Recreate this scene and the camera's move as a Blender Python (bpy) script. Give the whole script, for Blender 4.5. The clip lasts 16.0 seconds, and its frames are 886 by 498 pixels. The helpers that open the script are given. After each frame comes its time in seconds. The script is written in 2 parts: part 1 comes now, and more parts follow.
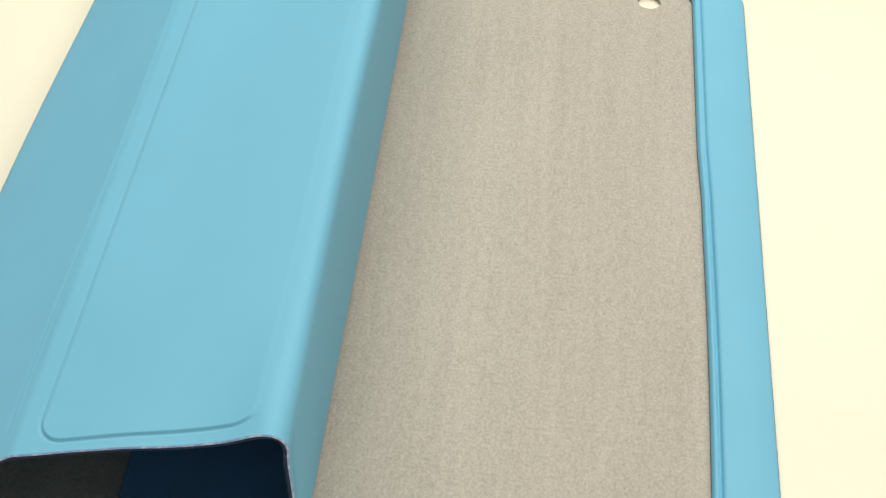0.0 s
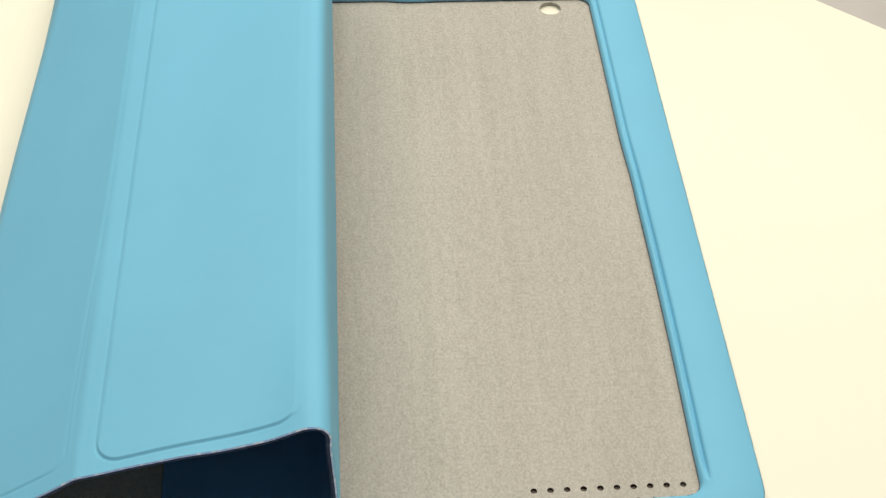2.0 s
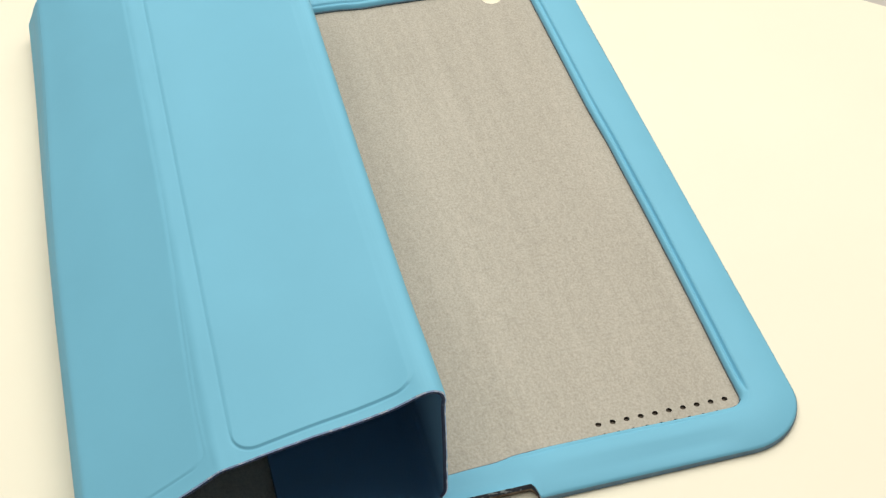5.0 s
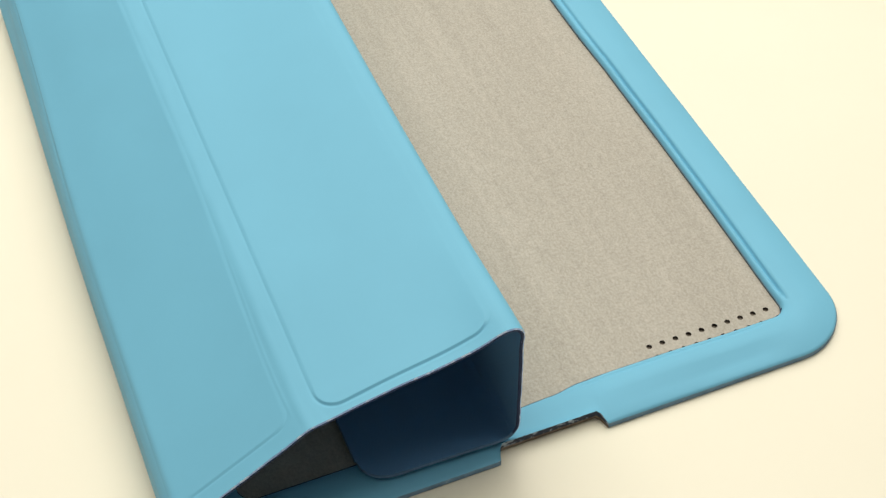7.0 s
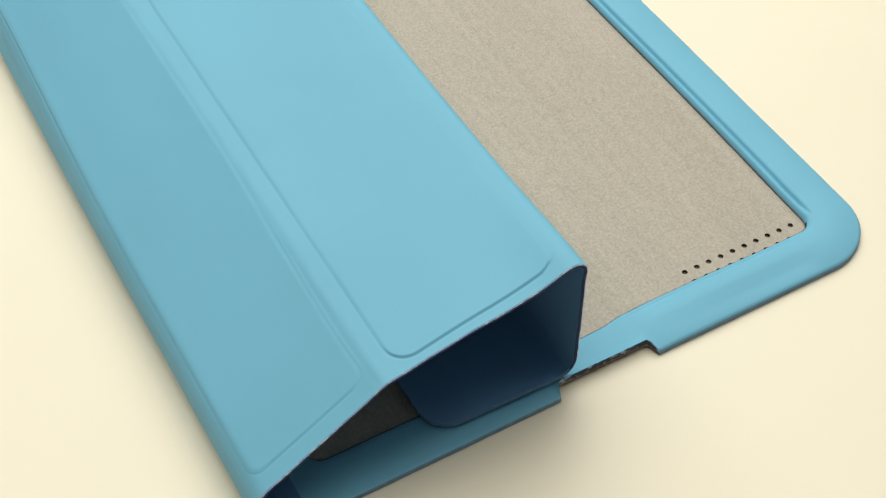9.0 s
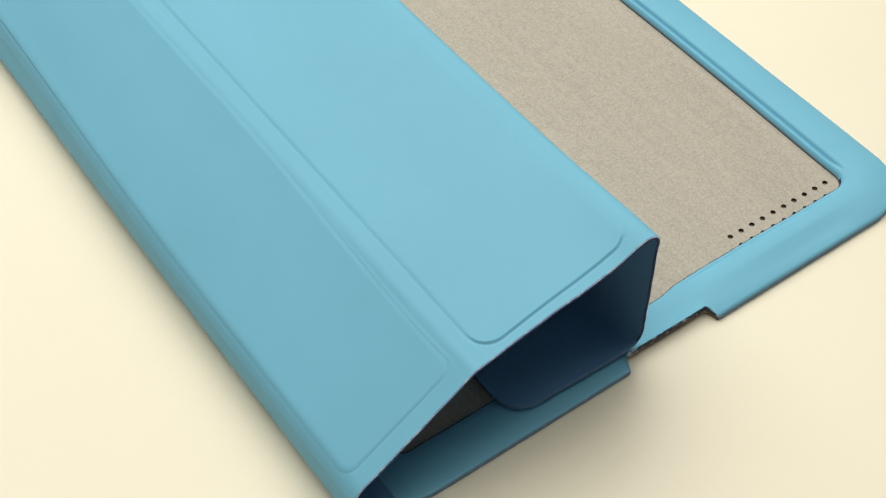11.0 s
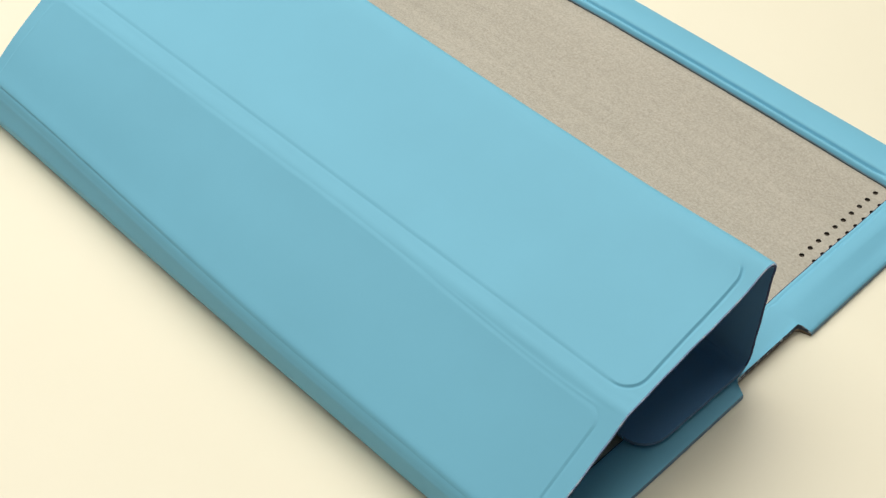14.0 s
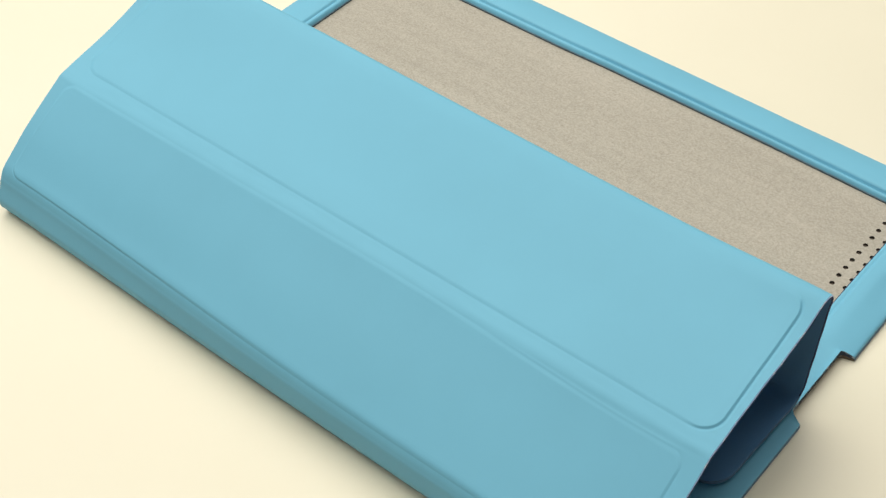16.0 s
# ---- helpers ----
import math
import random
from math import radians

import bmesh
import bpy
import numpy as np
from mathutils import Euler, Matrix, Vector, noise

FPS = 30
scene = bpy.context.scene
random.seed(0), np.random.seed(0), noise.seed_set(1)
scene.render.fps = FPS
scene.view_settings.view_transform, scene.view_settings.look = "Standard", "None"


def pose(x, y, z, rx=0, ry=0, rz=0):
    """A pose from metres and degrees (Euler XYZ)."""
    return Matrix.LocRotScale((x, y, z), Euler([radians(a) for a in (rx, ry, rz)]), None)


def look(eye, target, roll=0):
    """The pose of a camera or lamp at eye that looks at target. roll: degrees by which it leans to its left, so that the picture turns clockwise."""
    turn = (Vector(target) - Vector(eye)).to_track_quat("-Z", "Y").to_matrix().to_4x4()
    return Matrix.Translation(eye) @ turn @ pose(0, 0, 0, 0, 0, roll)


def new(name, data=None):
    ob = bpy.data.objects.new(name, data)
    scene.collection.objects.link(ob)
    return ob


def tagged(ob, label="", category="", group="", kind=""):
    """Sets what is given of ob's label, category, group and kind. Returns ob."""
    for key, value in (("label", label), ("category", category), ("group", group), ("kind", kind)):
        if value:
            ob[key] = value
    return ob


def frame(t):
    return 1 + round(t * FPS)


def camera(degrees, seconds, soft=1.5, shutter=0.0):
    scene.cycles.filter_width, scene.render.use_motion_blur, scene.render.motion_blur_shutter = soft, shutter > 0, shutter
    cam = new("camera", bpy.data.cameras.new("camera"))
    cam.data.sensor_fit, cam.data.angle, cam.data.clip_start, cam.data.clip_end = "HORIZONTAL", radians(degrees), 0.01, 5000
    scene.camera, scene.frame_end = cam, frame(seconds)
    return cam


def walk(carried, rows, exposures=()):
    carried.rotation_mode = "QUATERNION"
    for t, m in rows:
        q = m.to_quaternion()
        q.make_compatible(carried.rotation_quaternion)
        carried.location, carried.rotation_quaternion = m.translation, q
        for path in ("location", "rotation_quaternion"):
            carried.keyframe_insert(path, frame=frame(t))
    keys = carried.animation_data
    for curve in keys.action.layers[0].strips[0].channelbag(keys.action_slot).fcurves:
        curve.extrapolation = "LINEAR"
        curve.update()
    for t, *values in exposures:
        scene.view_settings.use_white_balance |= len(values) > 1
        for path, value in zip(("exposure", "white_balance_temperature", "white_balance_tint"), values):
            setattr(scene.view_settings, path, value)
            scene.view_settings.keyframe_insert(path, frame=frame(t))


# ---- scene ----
# path begin
LENS = 30.540
PATH = [
    (0.0, 0.1274, -0.1957, 0.2890, 2.99, -43.45, 3.25),
    (0.5, 0.1196, -0.1971, 0.2883, 0.72, -43.28, 2.91),
    (1.0, 0.1093, -0.1973, 0.2868, -1.85, -43.11, 3.29),
    (1.5, 0.1021, -0.2082, 0.2944, -3.38, -42.81, 2.47),
    (2.0, 0.0941, -0.2275, 0.3090, -4.63, -42.39, 1.61),
    (2.5, 0.0856, -0.2455, 0.3232, -5.85, -42.10, 0.79),
    (3.0, 0.0721, -0.2591, 0.3336, -7.81, -41.78, 0.39),
    (5.5, 0.0140, -0.2486, 0.3338, -15.76, -43.10, -0.27),
    (6.0, 0.0014, -0.2441, 0.3346, -17.60, -43.90, -0.42),
    (6.5, -0.0101, -0.2402, 0.3357, -19.38, -44.38, -0.51),
    (7.0, -0.0220, -0.2359, 0.3359, -21.15, -44.88, -0.49),
    (7.5, -0.0325, -0.2315, 0.3360, -22.79, -45.37, -0.56),
    (8.0, -0.0434, -0.2275, 0.3356, -24.45, -45.85, -0.73),
    (8.5, -0.0537, -0.2226, 0.3361, -26.12, -46.34, -0.78),
    (9.0, -0.0643, -0.2170, 0.3344, -27.95, -46.59, -0.82),
    (11.5, -0.1119, -0.1877, 0.3378, -35.09, -47.26, -1.40),
    (12.0, -0.1230, -0.1806, 0.3398, -36.96, -47.12, -1.34),
    (12.5, -0.1314, -0.1737, 0.3411, -38.32, -46.68, -1.56),
    (13.0, -0.1410, -0.1663, 0.3444, -39.42, -46.56, -1.60),
    (13.5, -0.1507, -0.1582, 0.3458, -40.73, -46.32, -1.63),
    (14.0, -0.1598, -0.1501, 0.3478, -42.30, -46.07, -1.75),
    (14.5, -0.1686, -0.1435, 0.3502, -43.74, -45.69, -2.09),
    (15.0, -0.1760, -0.1344, 0.3532, -45.32, -45.62, -2.06),
    (15.5, -0.1833, -0.1250, 0.3552, -46.74, -45.37, -2.09),
    (16.0, -0.1905, -0.1162, 0.3569, -48.20, -44.89, -2.20),
]
# path end


def heading(x, y, z, yaw, pitch, roll):
    """Pose of an eye at x, y, z: yaw to the left of +y, pitch upward, roll to the left, in degrees."""
    a, p = radians(yaw), radians(pitch)
    ahead = Vector((-math.sin(a) * math.cos(p), math.cos(a) * math.cos(p), math.sin(p)))
    return look((x, y, z), Vector((x, y, z)) + ahead, roll)


cam = camera(LENS, 16.0, soft=1.3)
walk(cam, [(t, heading(*row)) for t, *row in PATH],
     exposures=[(0.0, -0.05), (3.0, -0.07), (5.5, -0.07), (8.0, -0.1), (9.0, -0.15), (11.5, -0.14), (16.0, -0.14)])

# ---- light ----
world = bpy.data.worlds.new("world")
scene.world = world
world.use_nodes = True
bg = world.node_tree.nodes["Background"]
bg.inputs[0].default_value = (1.0, 0.98, 0.95, 1)
bg.inputs[1].default_value = 0.05


def area_lamp(name, m, sx, sy, watts, colour):
    d = bpy.data.lights.new(name, "AREA")
    d.shape, d.size, d.size_y, d.energy, d.color = "RECTANGLE", sx, sy, watts, colour
    ob = new(name, d)
    ob.matrix_world = m
    return ob


# area light assumed over the desk, a little beyond the case; its source is unseen
area_lamp("key_light", look((0.23, 0.54, 0.96), (0.17, 0.28, 0)), 1.55, 1.65, 26.0, (1.0, 0.955, 0.86))


# ---- materials ----
def material(name, base, rough=0.5, spec=0.5, metal=0.0):
    m = bpy.data.materials.new(name)
    m.use_nodes = True
    b = m.node_tree.nodes["Principled BSDF"]
    b.inputs["Base Color"].default_value = (*base, 1)
    b.inputs["Roughness"].default_value = rough
    b.inputs["Specular IOR Level"].default_value = spec
    b.inputs["Metallic"].default_value = metal
    return m, m.node_tree.nodes, m.node_tree.links, b


def noise_node(nodes, links, scale, detail=4, stretch=(1, 1, 1), rough=0.6):
    co = nodes.new("ShaderNodeTexCoord")
    mp = nodes.new("ShaderNodeMapping")
    mp.inputs["Scale"].default_value = stretch
    links.new(co.outputs["Object"], mp.inputs["Vector"])
    n = nodes.new("ShaderNodeTexNoise")
    n.inputs["Scale"].default_value, n.inputs["Detail"].default_value, n.inputs["Roughness"].default_value = scale, detail, rough
    links.new(mp.outputs["Vector"], n.inputs["Vector"])
    return n


def ramp_node(nodes, links, source, stops):
    r = nodes.new("ShaderNodeValToRGB")
    while len(r.color_ramp.elements) < len(stops):
        r.color_ramp.elements.new(0.5)
    for e, (p, c) in zip(r.color_ramp.elements, stops):
        e.position, e.color = p, (*c, 1)
    links.new(source, r.inputs[0])
    return r


def bump_node(nodes, links, bsdf, heights, strength=0.3, distance=0.0002):
    """Fine relief from one or two height sources."""
    last = None
    for h, k in heights:
        b = nodes.new("ShaderNodeBump")
        b.inputs["Strength"].default_value, b.inputs["Distance"].default_value = strength * k, distance
        links.new(h, b.inputs["Height"])
        if last:
            links.new(last.outputs[0], b.inputs["Normal"])
        last = b
    links.new(last.outputs[0], bsdf.inputs["Normal"])


def plain_material(name, tone, rough, scale):
    m, nodes, links, b = material(name, tone, rough, 0.3)
    n = noise_node(nodes, links, scale, 4)
    r = ramp_node(nodes, links, n.outputs["Fac"], [(0.3, [c * 0.93 for c in tone]), (0.7, [c * 1.05 for c in tone])])
    links.new(r.outputs[0], b.inputs["Base Color"])
    bump_node(nodes, links, b, [(n.outputs["Fac"], 0.4)], 0.2, 0.0005)
    return m


def leather(name, tone, rough):
    """Smooth synthetic leather with a faint fine grain and slight cloudiness."""
    m, nodes, links, b = material(name, tone, rough, 0.25)
    cloud = noise_node(nodes, links, 22, 3)
    r = ramp_node(nodes, links, cloud.outputs["Fac"], [(0.3, [c * 0.975 for c in tone]), (0.7, [c * 1.02 for c in tone])])
    links.new(r.outputs[0], b.inputs["Base Color"])
    grain = noise_node(nodes, links, 2600, 3)
    swell = noise_node(nodes, links, 90, 2)
    bump_node(nodes, links, b, [(grain.outputs["Fac"], 0.2), (swell.outputs["Fac"], 0.15)], 0.3, 0.0002)
    return m


BLUE = leather("blue_leather", (0.160, 0.440, 0.602), 0.56)
# cover's inner side; its blue is deepened to carry the shade inside the prism
INNER = leather("blue_inner_shade", (0.098, 0.230, 0.405), 0.7)


def lining_material():
    """Grey-beige brushed microfibre: a fine speckle with streaks along the nap."""
    m, nodes, links, b = material("grey_lining", (0.33, 0.30, 0.25), 0.75, 0.3)
    speck = noise_node(nodes, links, 1450, 4, (1, 0.75, 1), 0.72)
    mottle = noise_node(nodes, links, 620, 2, (1, 0.45, 1))
    streak = noise_node(nodes, links, 260, 2, (1, 0.05, 1))
    cloud = noise_node(nodes, links, 18, 2)
    total = None
    for n, k in ((speck, 0.62), (mottle, 0.18), (streak, 0.13), (cloud, 0.08)):
        add = nodes.new("ShaderNodeMath")
        add.operation = "MULTIPLY_ADD"
        links.new(n.outputs["Fac"], add.inputs[0])
        add.inputs[1].default_value, add.inputs[2].default_value = k, 0.0
        if total:
            links.new(total.outputs[0], add.inputs[2])
        total = add
    r = ramp_node(nodes, links, total.outputs[0], [(0.36, (0.304, 0.284, 0.238)), (0.70, (0.520, 0.483, 0.419))])
    links.new(r.outputs[0], b.inputs["Base Color"])
    bump_node(nodes, links, b, [(speck.outputs["Fac"], 1.0)], 0.4, 0.0002)
    return m


LINING = lining_material()


def edge_material(name, core, pale, at):
    """A raw cut edge, also the rim lip's shade: a dark core with pale frayed flecks."""
    m, nodes, links, b = material(name, core, 0.8, 0.2)
    n = noise_node(nodes, links, 520, 3)
    r = ramp_node(nodes, links, n.outputs["Fac"], [(0.0, [c * 0.7 for c in core]), (at - 0.1, core), (at, pale)])
    links.new(r.outputs[0], b.inputs["Base Color"])
    bump_node(nodes, links, b, [(n.outputs["Fac"], 1.0)], 0.5, 0.0003)
    return m


EDGE = edge_material("cut_edge_and_lip_shade", (0.030, 0.046, 0.105), (0.15, 0.19, 0.29), 0.76)
# dark tone painted in for the shade under the rim's lip
LIP_SHADE = edge_material("lip_shadow_edge", (0.10, 0.135, 0.15), (0.17, 0.20, 0.21), 0.7)
EDGE_FOOT = edge_material("cut_edge_blue", (0.085, 0.16, 0.26), (0.14, 0.23, 0.33), 0.72)
EDGE_PALE = edge_material("cut_edge_pale", (0.38, 0.53, 0.82), (0.68, 0.76, 0.90), 0.60)
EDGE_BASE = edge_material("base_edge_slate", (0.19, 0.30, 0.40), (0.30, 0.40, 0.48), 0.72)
EDGE_TORN = edge_material("torn_edge", (0.05, 0.06, 0.085), (0.40, 0.46, 0.52), 0.62)
UNDER = edge_material("brown_board_edge", (0.17, 0.125, 0.09), (0.26, 0.21, 0.16), 0.62)
DARK = plain_material("dark_hole", (0.15, 0.125, 0.10), 0.9, 900)


def table_material():
    m, nodes, links, b = material("white_board", (0.80, 0.78, 0.72), 0.35, 0.4)
    n = noise_node(nodes, links, 5, 3)
    r = ramp_node(nodes, links, n.outputs["Fac"], [(0.3, (0.735, 0.697, 0.558)), (0.7, (0.765, 0.725, 0.588))])
    links.new(r.outputs[0], b.inputs["Base Color"])
    g = noise_node(nodes, links, 700, 2)
    bump_node(nodes, links, b, [(g.outputs["Fac"], 0.2)], 0.2, 0.0002)
    return m


BOARD = table_material()
DESK = plain_material("grey_desk", (0.42, 0.39, 0.36), 0.5, 30)
# cool pale tone picked for the fill light that the unseen walls bounce
WALL = plain_material("wall_paint", (0.72, 0.75, 0.80), 0.8, 8)
FLOOR = plain_material("floor_grey", (0.30, 0.28, 0.25), 0.6, 12)


# ---- building helpers ----
def link_bm(name, bm, mat, parent=None, label=""):
    me = bpy.data.meshes.new(name)
    bm.to_mesh(me)
    bm.free()
    if mat:
        me.materials.append(mat)
    for p in me.polygons:
        p.use_smooth = True
    ob = new(name, me)
    if parent:
        ob.parent = parent
    if label:
        ob["label"] = label
    return ob


def from_lists(name, verts, faces, mat, parent=None, label="", smooth=True, normals=None):
    me = bpy.data.meshes.new(name)
    me.from_pydata(verts, [], faces)
    me.materials.append(mat)
    me.polygons.foreach_set("use_smooth", [smooth] * len(me.polygons))
    me.update()
    if normals is not None:
        me.normals_split_custom_set_from_vertices(normals)
    ob = new(name, me)
    if parent:
        ob.parent = parent
    if label:
        ob["label"] = label
    return ob


def slab(name, x0, x1, y0, y1, z0, z1, mat, parent=None, bevel=0.0):
    bm = bmesh.new()
    bmesh.ops.create_cube(bm, size=1.0)
    for v in bm.verts:
        v.co = ((x0 + x1) / 2 + v.co.x * (x1 - x0), (y0 + y1) / 2 + v.co.y * (y1 - y0), (z0 + z1) / 2 + v.co.z * (z1 - z0))
    if bevel:
        bmesh.ops.bevel(bm, geom=bm.edges[:], offset=bevel, segments=2, affect="EDGES")
    me_ob = link_bm(name, bm, mat, parent)
    for p in me_ob.data.polygons:
        p.use_smooth = False
    return me_ob


# ---- the room ----
# unseen room added round the desk, drawn in close to bounce fill light
R0, R1, H0, H1 = -1.6, 1.8, -0.74, 1.86
tagged(slab("floor", R0, R1, R0, R1, H0 - 0.05, H0, FLOOR), "plain grey floor of the room", "floor", kind="structure")
tagged(slab("ceiling", R0, R1, R0, R1, H1, H1 + 0.05, WALL), "plain pale ceiling, unseen, bounces fill light", "ceiling", kind="structure")
tagged(slab("wall_north", R0, R1, R1, R1 + 0.1, H0, H1, WALL), "plain pale wall, unseen, bounces fill light", "wall", kind="structure")
tagged(slab("wall_south", R0, R1, R0 - 0.1, R0, H0, H1, WALL), "plain pale wall, unseen, bounces fill light", "wall", kind="structure")
tagged(slab("wall_east", R1, R1 + 0.1, R0, R1, H0, H1, WALL), "plain pale wall, unseen, bounces fill light", "wall", kind="structure")
tagged(slab("wall_west", R0 - 0.1, R0, R0, R1, H0, H1, WALL), "plain pale wall, unseen, bounces fill light", "wall", kind="structure")


# ---- desk and the white board that the case lies on ----
def desk_unit():
    top = new("desk")
    tagged(top, "grey desk with a smooth matt top", "desk")
    slab("desktop", -0.75, 0.95, -0.85, 0.75, -0.033, -0.003, DESK, top, 0.003)
    for x in (-0.69, 0.89):
        for y in (-0.79, 0.69):
            slab("leg", x - 0.025, x + 0.025, y - 0.025, y + 0.025, H0, -0.033, DESK, top, 0.004)
    return top


desk_unit()


def backing_board():
    """A white board with straight edges; one corner is cut by the line beyond the case."""
    z0, z1 = -0.003, 0.0
    bm = bmesh.new()
    # outline, counter-clockwise; the slanting side runs beyond the case's far corner
    d = Vector((0.0372, -0.0347)).normalized()
    a = Vector((0.2608, 0.2273)) - d * 0.2345
    c = Vector((0.2608, 0.2273)) + d * 0.42
    n = Vector((-d.y, d.x))
    if n.x > 0:
        n = -n
    pts = [a, a + n * 1.0, c + n * 1.0, c]
    low = [bm.verts.new((p.x, p.y, z0)) for p in pts]
    high = [bm.verts.new((p.x, p.y, z1)) for p in pts]
    bm.faces.new(high)
    bm.faces.new(low[::-1])
    for i in range(4):
        j = (i + 1) % 4
        bm.faces.new((low[i], low[j], high[j], high[i]))
    bmesh.ops.recalc_face_normals(bm, faces=bm.faces)
    ob = link_bm("backing_board", bm, BOARD)
    for p in ob.data.polygons:
        p.use_smooth = False
    return tagged(ob, "plain cream-white board lying flat on the desk", "board")


backing_board()

# ---- the tablet case ----
W, L = 0.194, 0.2470          # free edge and far edge of the base
Y0 = -0.0015                  # its near edge
case = new("tablet_case")
tagged(case, "light blue leather tablet case, cover folded into stand on white board", "tablet case")


def smooth(a, b, x):
    """Smooth step from a to b; falls where a is over b."""
    t = min(1.0, max(0.0, (x - a) / (b - a)))
    return t * t * (3 - 2 * t)


# section of the folded cover: points with a bend radius, walked from the spine's foot to the free end
FOLD = [((0.012, 0.0014), 0), ((0.0004, 0.0014), 0.002), ((-0.0014, 0.0062), 0.003), ((-0.0006, 0.0150), 0.0085), ((0.0345, 0.0378), 0.0065),
        ((0.0894, 0.0515), 0.0042), ((0.0917, 0.0040), 0.0065), ((0.0490, 0.0036), 0)]


def rounded_path(points):
    """Resample a bent line with arcs at its bends; returns points and the arc length."""
    out = [Vector(points[0][0])]
    for k in range(1, len(points) - 1):
        p, r = Vector(points[k][0]), points[k][1]
        a, b = (Vector(points[k - 1][0]) - p), (Vector(points[k + 1][0]) - p)
        half = a.angle(b) / 2
        cut = min(r / math.tan(half), 0.48 * a.length, 0.48 * b.length)
        p0, p1 = p + a.normalized() * cut, p + b.normalized() * cut
        n = 10
        for i in range(n + 1):
            t = i / n
            out.append(p0 * (1 - t) ** 2 + p * 2 * t * (1 - t) + p1 * t * t)
    out.append(Vector(points[-1][0]))
    return out


def length_table(path):
    s = [0.0]
    for a, b in zip(path, path[1:]):
        s.append(s[-1] + (b - a).length)
    return s


SECTION = rounded_path(FOLD)
SLEN = length_table(SECTION)


def along(u):
    """Point and outward normal of the section at arc length u."""
    k = min(max(int(np.searchsorted(SLEN, u)) - 1, 0), len(SECTION) - 2)
    t = (u - SLEN[k]) / max(1e-9, SLEN[k + 1] - SLEN[k])
    return SECTION[k].lerp(SECTION[k + 1], t)


def section_at(u):
    e = 0.0006
    d = (along(min(SLEN[-1], u + e)) - along(max(0, u - e))).normalized()
    return along(u), Vector((-d.y, d.x))


def nearest_u(x, z):
    return min(np.linspace(0, SLEN[-1], 900), key=lambda u: (along(u) - Vector((x, z))).length)


U_SPINE = nearest_u(-0.0006, 0.0140)
U_KINK = nearest_u(0.0345, 0.0375)
U_TIP = nearest_u(0.0888, 0.0502)
U_FOOT = nearest_u(0.0912, 0.0052)
U_END = SLEN[-1]
# stiffened panels: from, to along the section, near and far end, corner radius
PANELS = [(U_SPINE + 0.0024, U_KINK - 0.0035, 0.0048, L - 0.0065, 0.004),
          (U_KINK + 0.0062, U_TIP - 0.0045, 0.0032, L - 0.0065, 0.006),
          (U_TIP + 0.0050, U_FOOT - 0.0060, 0.0026, L - 0.0065, 0.004)]
EMBOSS = 0.00037


def rounded_box(u, v, box):
    """Signed distance to a panel's outline, negative inside."""
    u0, u1, v0, v1, r = box
    qx = abs(u - (u0 + u1) / 2) - (u1 - u0) / 2 + r
    qy = abs(v - (v0 + v1) / 2) - (v1 - v0) / 2 + r
    return math.hypot(max(qx, 0), max(qy, 0)) + min(max(qx, qy), 0) - r


def lift(u, v):
    """Height of the padded panels over the sheet, with a pressed line round each."""
    h = 0.0
    for box in PANELS:
        if box is PANELS[1]:
            tilt = smooth(box[1], box[0], u)
            d = rounded_box(u + 0.0015 * tilt * (1 - v / L), v + 0.0010 * tilt * smooth(0.02, 0.0, v), box)
        else:
            d = rounded_box(u - 0.0024 * smooth(0.02, 0.11, v) * smooth(box[0] + 0.010, box[1] - 0.006, u), v, box)
        if d < 0.004:
            soft = 0.0030 * smooth(box[1] - 0.0030, box[1] + 0.0005, u) if box is PANELS[1] else 0.0
            if box is PANELS[2]:
                soft = 0.0028 * smooth(0.003, 0.009, v)
            k = 0.75 + 0.25 * smooth(0.010, 0.004, v) if box is PANELS[1] else (0.6 + 0.25 * smooth(box[0] + 0.006, box[0], u)) * (0.85 + 0.15 * smooth(0.008, 0.05, v))
            soft += 0.0006 * smooth(0.003, 0.008, v - box[2]) if box is PANELS[1] else 0.0009 * smooth(0.20, 0.08, v) * smooth(box[0] + 0.008, box[0], u) + 0.0002 * smooth(0.03, 0.01, v)
            soft += 0.0006 * smooth(box[1] - 0.006, box[1] - 0.001, u) if box is PANELS[0] else 0.0
            h += k * EMBOSS * (1 - smooth(-0.00025 - soft, 0.00025 + soft, d))
            h -= (0.00008 + 0.00008 * smooth(0.009, 0.004, v) if box is PANELS[1] else 0.00003 + 0.00007 * smooth(box[0] + 0.006, box[0], u) + 0.00013 * smooth(0.009, 0.004, v)) * k * max(0.0, 1 - soft / 0.003) * math.exp(-((d - 0.0005) / 0.0003) ** 2)
    return h


def wobble(u, v):
    """Slight unevenness of the soft sheet."""
    crease = 0.00010 * math.exp(-((u - U_KINK + 0.0022 + 0.0006 * math.sin(v * 70)) / 0.0005) ** 2) * smooth(0.09, 0.03, v) * smooth(0.004, 0.012, v)
    ridge = 0.00014 * math.exp(-((u - U_SPINE + 0.0016) / 0.0006) ** 2)
    strip = smooth(U_KINK - 0.004, U_KINK - 0.001, u) * smooth(U_KINK + 0.008, U_KINK + 0.005, u)
    fine = 0.00006 * strip * noise.noise(Vector((u * 420, v * 110, 2.0)))
    return 0.0005 * noise.noise(Vector((u * 24, v * 9, 0.3))) + crease + ridge + fine


def flare(u, v):
    """The near end of the fold curls up a little at its free corner, with a slight dip before it."""
    near = smooth(0.045, 0.0, v)
    return near * (0.0012 * math.exp(-((u - U_TIP + 0.003) / 0.006) ** 2) - 0.0005 * math.exp(-((u - U_TIP + 0.020) / 0.009) ** 2))


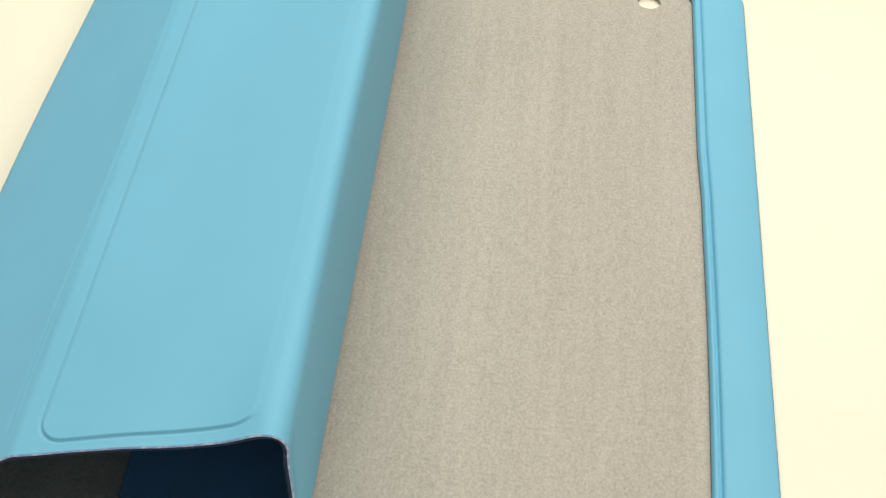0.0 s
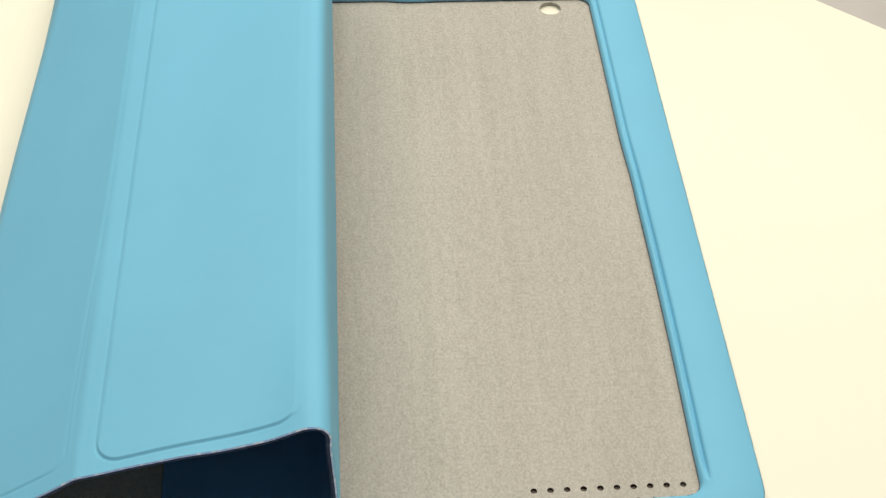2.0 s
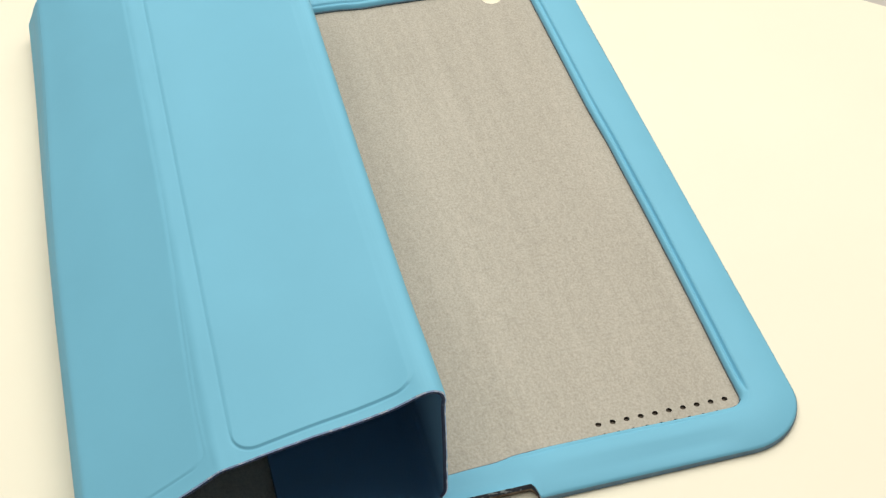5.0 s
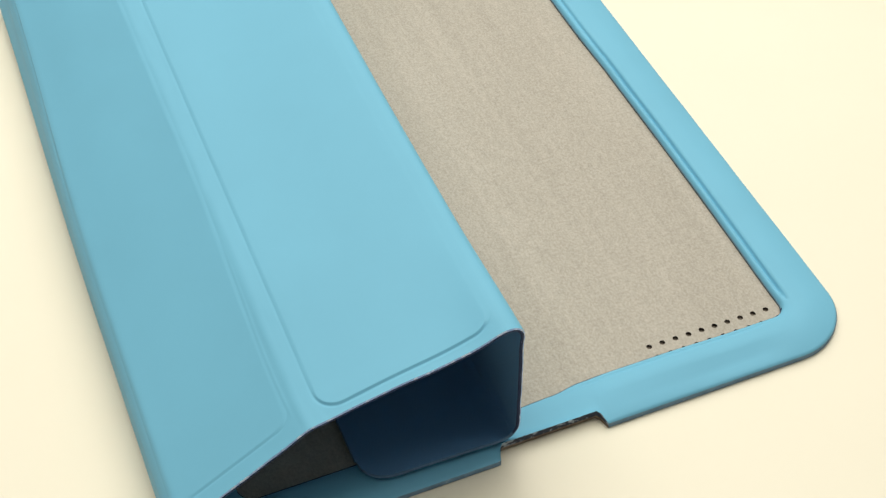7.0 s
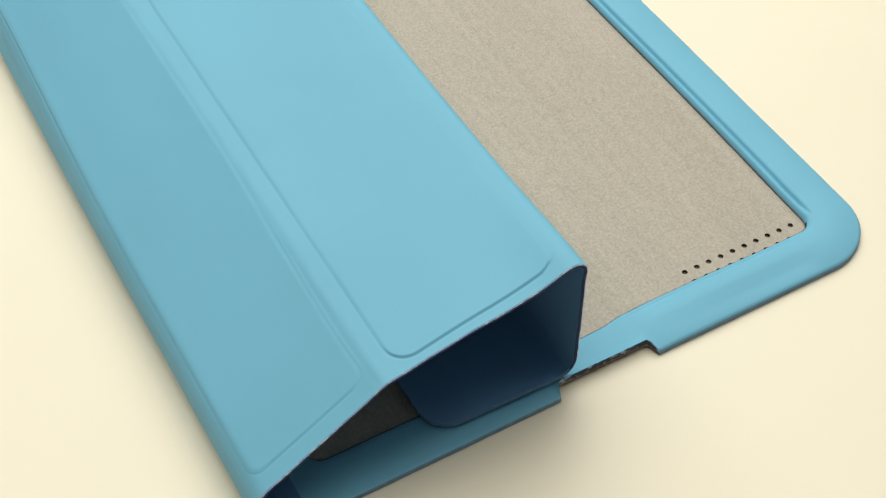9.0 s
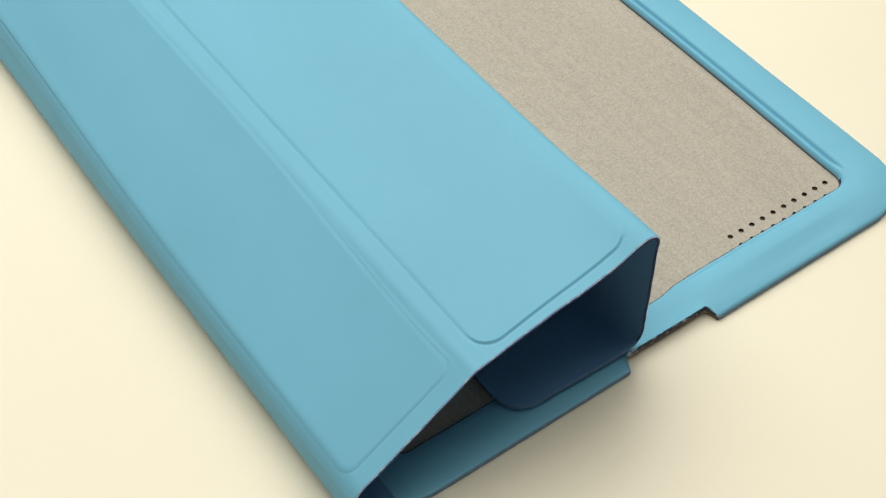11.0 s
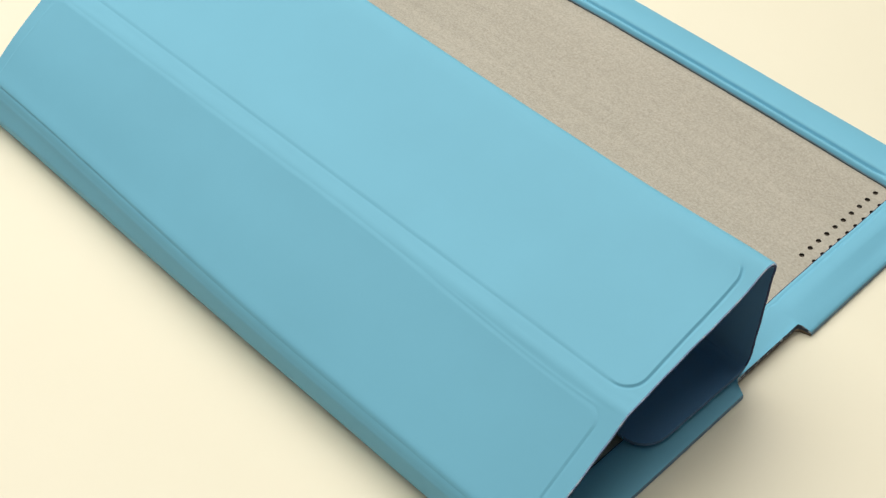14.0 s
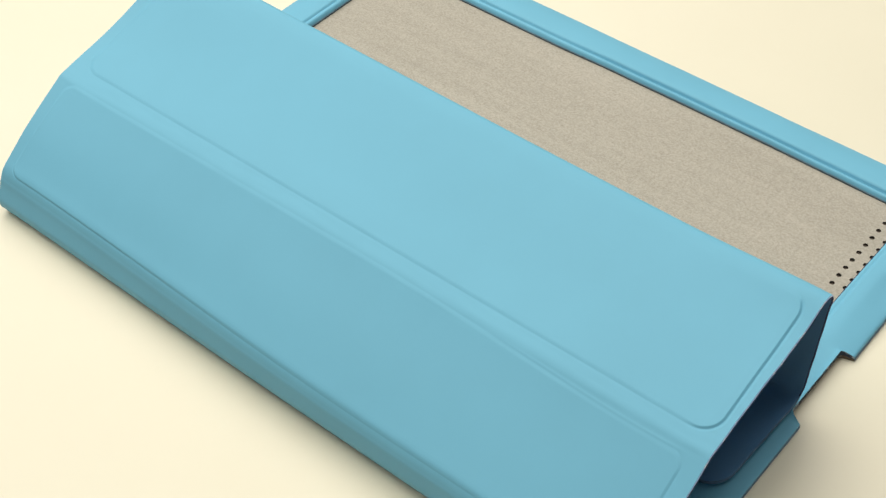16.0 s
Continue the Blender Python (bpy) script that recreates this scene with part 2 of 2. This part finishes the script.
def lean(u, v):
    """The folded cover narrows towards its far end: the spine leans in, the crest out."""
    far = smooth(0.08, 0.25, v)
    return 0.0040 * far * smooth(U_KINK, U_SPINE, u) * (0.2 + 0.8 * smooth(U_SPINE - 0.012, U_SPINE, u)) + 0.0015 * far * smooth(U_KINK, U_TIP, u) * smooth(U_FOOT, U_TIP, u)


def stations(lo, hi, marks, coarse, fine, reach):
    """Sample positions, dense near the marks."""
    x, out = lo, [lo]
    while x < hi - 1e-6:
        near = min([abs(x - m) for m in marks] + [1])
        x = min(hi, x + (fine if near < reach else coarse))
        out.append(x)
    return out


THICK = 0.0012                # of the cover


def sheet_point(u, v, depth=0.0):
    p, n = section_at(u)
    h = (lift(u, v) if depth < THICK * 0.9 else 0.0) + wobble(u, v) * (0.2 if u > U_FOOT else 1.0) - depth
    h += flare(u, v)
    sag = 1 - (0.085 * smooth(0.006, 0.034, p.x) * smooth(0.088, 0.05, p.x) + 0.010 * smooth(0.05, 0.088, p.x)) * (v / L) * smooth(0.01, 0.03, p.y)
    return Vector((p.x + n.x * h + lean(u, v), v, (p.y + n.y * h) * sag))


def near_end(u):
    """The cover's near edge: the loose end lies a little further in."""
    back = max(0.0, u - (U_END - 0.008))
    turn = 0.008 - math.sqrt(max(0.0, 0.008 ** 2 - back ** 2))
    return -0.0006 + 0.0040 * min(1.0, max(0.0, (u - U_TIP) / (U_FOOT - U_TIP))) + turn + 0.00004 * math.sin(u * 500)


def far_end(u):
    back = max(0.0, u - (U_END - 0.008))
    return L - 0.0015 - 0.0013 * min(1.0, max(0.0, (U_KINK - u) / (U_KINK - U_SPINE))) - 0.002 * smooth(U_TIP, U_FOOT, u) - 0.008 + math.sqrt(max(0.0, 0.008 ** 2 - back ** 2))


cover = new("front_cover")
cover.parent = case
cover["label"] = "blue cover folded over into a hollow prism"


def cover_panels():
    marks_u = [b + k * 0.0018 * (1 if b == box[0] else -1) for box in PANELS for b in box[:2] for k in range(-1, 4)]
    us = sorted(set(stations(0, U_END, marks_u, 0.0008, 0.0002, 0.0012)))
    rel = stations(0, L, [PANELS[0][2], PANELS[0][3]], 0.003, 0.0002, 0.0062)
    rel = [r / L for r in rel]
    cuts = [("spine", 0, U_SPINE), ("lower_panel", U_SPINE, U_KINK), ("top_panel", U_KINK, U_TIP),
            ("back_panel", U_TIP, U_FOOT), ("foot_panel", U_FOOT, U_END)]
    for name, lo, hi in cuts:
        row_u = [lo] + [u for u in us if lo + 1e-5 < u < hi - 1e-5] + [hi]
        verts, faces, normals = [], [], []
        nv = len(rel)
        for side, depth in ((1, 0.0), (-1, THICK)):
            for u in row_u:
                for r in rel:
                    v = near_end(u) + (far_end(u) - near_end(u)) * r
                    p = sheet_point(u, v, depth)
                    e = 0.0002
                    du = sheet_point(min(U_END, u + e), v, depth) - sheet_point(max(0, u - e), v, depth)
                    dv = sheet_point(u, v + e, depth) - sheet_point(u, v - e, depth)
                    n = dv.cross(du).normalized() * side
                    verts.append(p)
                    normals.append(n)
        off = len(row_u) * nv
        for i in range(len(row_u) - 1):
            for j in range(nv - 1):
                a, b, c, d = i * nv + j, (i + 1) * nv + j, (i + 1) * nv + j + 1, i * nv + j + 1
                faces.append((a, d, c, b))
                faces.append((off + a, off + b, off + c, off + d))
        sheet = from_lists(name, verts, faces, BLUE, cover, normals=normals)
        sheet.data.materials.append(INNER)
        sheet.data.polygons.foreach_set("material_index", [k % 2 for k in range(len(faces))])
        # the raw edges of this stretch, near and far
        for end in (0, 1):
            ev, ef = [], []
            for u in row_u:
                v = near_end(u) if end == 0 else far_end(u)
                s = -1 if end == 0 else 1
                for depth, out in ((0.0, 0.0), (0.00036, 0.00022), (THICK * 0.5, 0.00035), (THICK - 0.0003, 0.00025), (THICK, 0.0)):
                    p = sheet_point(u, v, depth)
                    ev.append((p.x, p.y + s * (out + 0.00003 * noise.noise(Vector((u * 900, depth * 3000, end)))), p.z))
            for i in range(len(row_u) - 1):
                for j in range(4):
                    q = (i * 5 + j, (i + 1) * 5 + j, (i + 1) * 5 + j + 1, i * 5 + j + 1)
                    ef.append(q if end == 0 else q[::-1])
            strip = from_lists("cut_edge", ev, ef, EDGE_FOOT if name == "foot_panel" else EDGE, cover, "dark raw cut edge with a pale outline")
            strip.data.materials.append(EDGE_PALE)
            strip.data.polygons.foreach_set("material_index", [1 if k % 4 == 0 and name != "foot_panel" else 0 for k in range(len(ef))])
    # the loose long end of the foot panel
    ev, ef = [], []
    for r in rel:
        v = near_end(U_END) + (far_end(U_END) - near_end(U_END)) * r
        for depth in (0.0, THICK / 2, THICK):
            p = sheet_point(U_END, v, depth)
            ev.append((p.x - (0.0003 if depth == THICK / 2 else 0), p.y, p.z))
    for i in range(len(rel) - 1):
        for j in range(2):
            ef.append((i * 3 + j, i * 3 + j + 1, (i + 1) * 3 + j + 1, (i + 1) * 3 + j))
    from_lists("cut_edge", ev, ef, EDGE_FOOT, cover)


cover_panels()

# ---- the base: back shell, lining and padded rim ----
RAD = 0.0185
EYE_HOLE = (0.1648, 0.2268)


def skew(x, y):
    """The near edge runs slightly aslant."""
    return y + (-0.0015 + 0.028 * x) * (1 - smooth(0.0, 0.06, y))


R_IN = 0.0046                 # radius of the lining's corners


def ring_point(s):
    """Walk round a rounded rectangle (s from 0 to 1): the point, the outward normal, the inward drift of the inner line."""
    x0, x1, y0, y1, r = 0.003, W, Y0, L, RAD
    sx, sy, arc = x1 - x0 - 2 * r, y1 - y0 - 2 * r, math.pi * r / 2
    total = 2 * (sx + sy) + 4 * arc
    d = s * total
    extra = R_IN - (r - 0.0155)
    legs = [(sx, (x0 + r, y0), (1, 0), (0, -1)), (sy, (x1, y0 + r), (0, 1), (1, 0)),
            (sx, (x1 - r, y1), (-1, 0), (0, 1)), (sy, (x0, y1 - r), (0, -1), (-1, 0))]
    corner = [(x1 - r, y0 + r, -90, -1, 1), (x1 - r, y1 - r, 0, -1, -1), (x0 + r, y1 - r, 90, 1, -1), (x0 + r, y0 + r, 180, 1, 1)]
    for k in range(4):
        ln, p, dr, n = legs[k]
        if d <= ln:
            t = (d / ln - 0.5) * 2
            t = math.copysign(smooth(0.6, 1.0, abs(t)), t)
            return Vector((p[0] + dr[0] * d, p[1] + dr[1] * d)), Vector(n), Vector(dr) * (-t * extra)
        d -= ln
        if d <= arc:
            a = radians(corner[k][2]) + d / r
            n = Vector((math.cos(a), math.sin(a)))
            return Vector(corner[k][:2]) + n * r, n, Vector(corner[k][3:]) * extra + n * extra
        d -= arc
    return Vector((x0 + r, y0)), Vector((0, -1)), Vector((0, 0))


NOTCH0, NOTCH1 = 0.0855, 0.1149
LIFT = 0.0020                 # the torn edge stands off the board


def notch(x):
    """How far the near edge steps back at the port cut-out."""
    return 0.0037 * smooth(NOTCH0 - 0.0010, NOTCH0 + 0.0005, x) * (1 - smooth(NOTCH1 - 0.0006, NOTCH1 + 0.0006, x))


def rim_width(p, n):
    near = 0.0155 - 0.0003 * smooth(0.135, 0.165, p.x) - (0.0010 * (1 - smooth(0.1055, 0.1135, p.x)) + 0.0010 * (1 - smooth(0.086, 0.107, p.x))) if n.y < 0 else 0.0155
    side = 0.0160 - 0.00045 * smooth(0.158, 0.138, p.y) - 0.00012 * math.exp(-((p.y - 0.134) / 0.007) ** 2) - 0.0005 * math.sin(max(0.0, min(math.pi, (p.y - 0.03) * 28))) if n.x > 0 else 0.0155
    far = 0.0155 - 0.0007 * smooth(0.117, 0.108, p.x) + 0.0003 * math.exp(-((p.x - 0.118) / 0.006) ** 2)
    return (far if n.y > 0 else near) * n.y ** 2 + side * n.x ** 2


# profile across the rim: fraction of the width from the outer edge, height over the board
PROFILE = [(0.0, 0.0017, 0), (0.012, 0.0021, 0), (0.05, 0.0024, 0), (0.12, 0.0028, 0), (0.22, 0.0034, 0), (0.35, 0.0039, 0), (0.50, 0.0043, 0), (0.60, 0.0044, 0),
           (0.70, 0.0044, 0), (0.78, 0.0043, 0), (0.825, 0.0043, 0), (0.845, 0.0042, 0.0004), (0.862, 0.0042, 0.0010), (0.882, 0.0041, 0.0010),
           (0.902, 0.0040, 0.0004), (0.935, 0.0038, 0.0001), (0.96, 0.0035, 0), (0.98, 0.0030, 0), (0.993, 0.0024, 0), (1.0, 0.0020, 0)]
# third: depth of the pressed crease beside the lip


def base_rim():
    ss = list(np.linspace(0, 1, 900, endpoint=False))
    verts, faces = [], []
    outer = []
    for s in ss:
        p, n, drift = ring_point(s)
        w = rim_width(p, n)
        step = notch(p.x) if n.y < -0.9 else 0.0
        flat = 1.0
        if n.y < -0.9:
            flat = 1.0 - 0.65 * smooth(0.124, 0.106, p.x)
        elif n.x < 0 and p.y < 0.05:
            flat = 0.35 + 0.65 * smooth(0.018, 0.045, p.y)
        crease = (0.85 + 0.4 * smooth(0.16, 0.12, p.y)) * smooth(0.0, 0.5, n.x + n.y) * (smooth(0.014, 0.024, p.y) if n.x > 0.3 else 1.0) * (1 - 0.35 * smooth(0.5, 0.9, n.y))
        if n.y < -0.9:
            crease = 0.5 * smooth(0.10, 0.118, p.x) * smooth(0.178, 0.168, p.x)
        for f, z, dip in PROFILE:
            if n.y < -0.9 and f > 0.9:
                z = max(z, 0.0028)       # the near lip stands free of the lining
            q = p - n * (step * (1 - f) + w * f) + drift * f ** 3
            rise = LIFT * (step / 0.0037) * (1 - f) ** 5
            zz = 0.0017 + rise + (z - dip * crease - 0.0017) * flat + 0.0002 * noise.noise(Vector((p.x * 40, p.y * 40, f * 2)))
            if n.y < -0.9:
                # a shallow valley along the padded near side
                zz -= (0.0006 + 0.0002 * math.sin(p.x * 90)) * math.exp(-((f - 0.31) / 0.13) ** 2) * smooth(0.112, 0.125, p.x) * smooth(0.176, 0.165, p.x)
            verts.append((q.x, skew(q.x, q.y), zz))
        outer.append((p - n * step))
    k, m = len(PROFILE), len(ss)
    for i in range(m):
        j = (i + 1) % m
        for a in range(k - 1):
            faces.append((i * k + a, j * k + a, j * k + a + 1, i * k + a + 1))
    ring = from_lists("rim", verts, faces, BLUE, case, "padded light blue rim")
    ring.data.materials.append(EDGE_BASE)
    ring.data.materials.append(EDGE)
    # slate innermost band; navy on the near side paints the shadow line there
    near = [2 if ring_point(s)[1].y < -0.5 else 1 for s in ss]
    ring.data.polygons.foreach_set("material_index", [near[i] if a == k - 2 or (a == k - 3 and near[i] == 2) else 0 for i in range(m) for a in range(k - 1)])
    # the inner lip, turned down to the lining; its dark tone paints the shadow gap
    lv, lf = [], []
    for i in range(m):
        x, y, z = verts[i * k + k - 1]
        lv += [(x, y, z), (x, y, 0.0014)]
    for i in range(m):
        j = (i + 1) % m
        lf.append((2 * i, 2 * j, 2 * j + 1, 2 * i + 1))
    from_lists("rim_lip", lv, lf, LIP_SHADE, case)
    # raw outer edge of rim and back shell, one layer over the other
    ev, ef = [], []
    rows = [(0.0, 0.0017), (0.00015, 0.0015), (0.0000, 0.0010), (0.0002, 0.0008), (0.00015, 0.0004), (0.0, 0.00003)]
    for o, s in zip(outer, ss):
        p, n, drift = ring_point(s)
        up = notch(p.x) / 0.0037 if n.y < -0.9 else 0.0
        for out, z in rows:
            out -= up * 0.0006 * (1 - z / 0.0017)
            z += LIFT * up * z / 0.0017
            jit = 0.00008 * noise.noise(Vector((o.x * 900, o.y * 900, z * 2000)))
            ev.append((o.x + n.x * (out + jit), skew(o.x, o.y) + n.y * (out + jit), z))
    r = len(rows)
    for i in range(m):
        j = (i + 1) % m
        for a in range(r - 1):
            ef.append((i * r + a, i * r + a + 1, j * r + a + 1, j * r + a))
    strip = from_lists("base_edge", ev, ef, EDGE_BASE, case, "slate raw edge of the base, torn at the port cut-out")
    strip.data.materials.append(EDGE_TORN)
    strip.data.materials.append(UNDER)
    kinds = []
    for i, s in enumerate(ss):
        p, n, drift = ring_point(s)
        torn = n.y < -0.9 and NOTCH0 < p.x < NOTCH1
        kinds += [((1 if a < 3 else 2) if torn else 0) for a in range(r - 1)]
    strip.data.polygons.foreach_set("material_index", kinds)
    # underside
    bm = bmesh.new()
    ring = [bm.verts.new((o.x, skew(o.x, o.y) + 1.5 * (notch(o.x) if o.y < 0.01 else 0.0), 0.0004)) for o in outer[::6]]
    hole = [bm.verts.new((EYE_HOLE[0] + 0.0036 * math.cos(i * math.pi / 16), EYE_HOLE[1] + 0.0036 * math.sin(i * math.pi / 16), 0.0004)) for i in range(32)]
    edges = [bm.edges.new((r[i], r[(i + 1) % len(r)])) for r in (ring, hole) for i in range(len(r))]
    bmesh.ops.triangle_fill(bm, use_beauty=True, use_dissolve=False, edges=edges)
    inside = [f for f in bm.faces if math.hypot(f.calc_center_median().x - EYE_HOLE[0], f.calc_center_median().y - EYE_HOLE[1]) < 0.0035]
    bmesh.ops.delete(bm, geom=inside, context="FACES_ONLY")
    link_bm("back_shell", bm, BLUE, case)


base_rim()

HOLES = [(0.1379 + 0.00407 * i, 0.0208 + 0.00005 * i) for i in range(10)]
HOLES2 = [(0.1385 + 0.00407 * i, 0.0166 + 0.00005 * i) for i in range(9)]


def lining_sheet():
    """The lining with the round holes cut through it: a flat sheet bridged to rings."""
    x0, x1, y0, y1, z = 0.006, W - 0.012, 0.010, L - 0.010, 0.0014
    rings = [(cx, cy, 0.00082, 12) for cx, cy in HOLES + HOLES2] + [(*EYE_HOLE, 0.0036, 32)]
    # split the sheet into cells so that each hole has a small square of its own
    cells = []
    for cx, cy, r, n in rings:
        h = r * 1.35
        cells.append((cx - h, cx + h, cy - h, cy + h, cx, cy, r, n))
    bm = bmesh.new()
    outline = [bm.verts.new(c) for c in ((x0, y0, z), (x1, y0, z), (x1, y1, z), (x0, y1, z))]
    edges = [bm.edges.new((outline[i], outline[(i + 1) % 4])) for i in range(4)]
    for *_, cx, cy, r, n in cells:
        ring = [bm.verts.new((cx + r * math.cos(2 * math.pi * i / n), cy + r * math.sin(2 * math.pi * i / n), z)) for i in range(n)]
        edges += [bm.edges.new((ring[i], ring[(i + 1) % n])) for i in range(n)]
    bmesh.ops.triangle_fill(bm, use_beauty=True, use_dissolve=False, edges=edges)
    drop = []
    for f in bm.faces:
        c = f.calc_center_median()
        if any(math.hypot(c.x - cx, c.y - cy) < r * 0.99 for *_, cx, cy, r, n in cells):
            drop.append(f)
    bmesh.ops.delete(bm, geom=drop, context="FACES_ONLY")
    for f in bm.faces:
        if f.normal.z < 0:
            f.normal_flip()
    ob = link_bm("lining", bm, LINING, case, "grey-beige brushed microfibre lining")
    for p in ob.data.polygons:
        p.use_smooth = False
    # walls of the holes
    for cx, cy, r, n, big in [(cx, cy, r, n, r > 0.002) for cx, cy, r, n in rings]:
        v, f = [], []
        for i in range(n):
            c, s = math.cos(2 * math.pi * i / n), math.sin(2 * math.pi * i / n)
            v += [(cx + r * c, cy + r * s, z), (cx + r * c, cy + r * s, 0.0002 if big else 0.0006)]
        for i in range(n):
            j = (i + 1) % n
            f.append((2 * i, 2 * i + 1, 2 * j + 1, 2 * j))
        if not big:
            f.append(tuple(2 * i + 1 for i in range(n)))
        from_lists("camera_opening" if big else "speaker_hole", v, f, LINING if big else DARK, case,
                   "round camera opening through the back" if big else "small punched speaker hole")


lining_sheet()
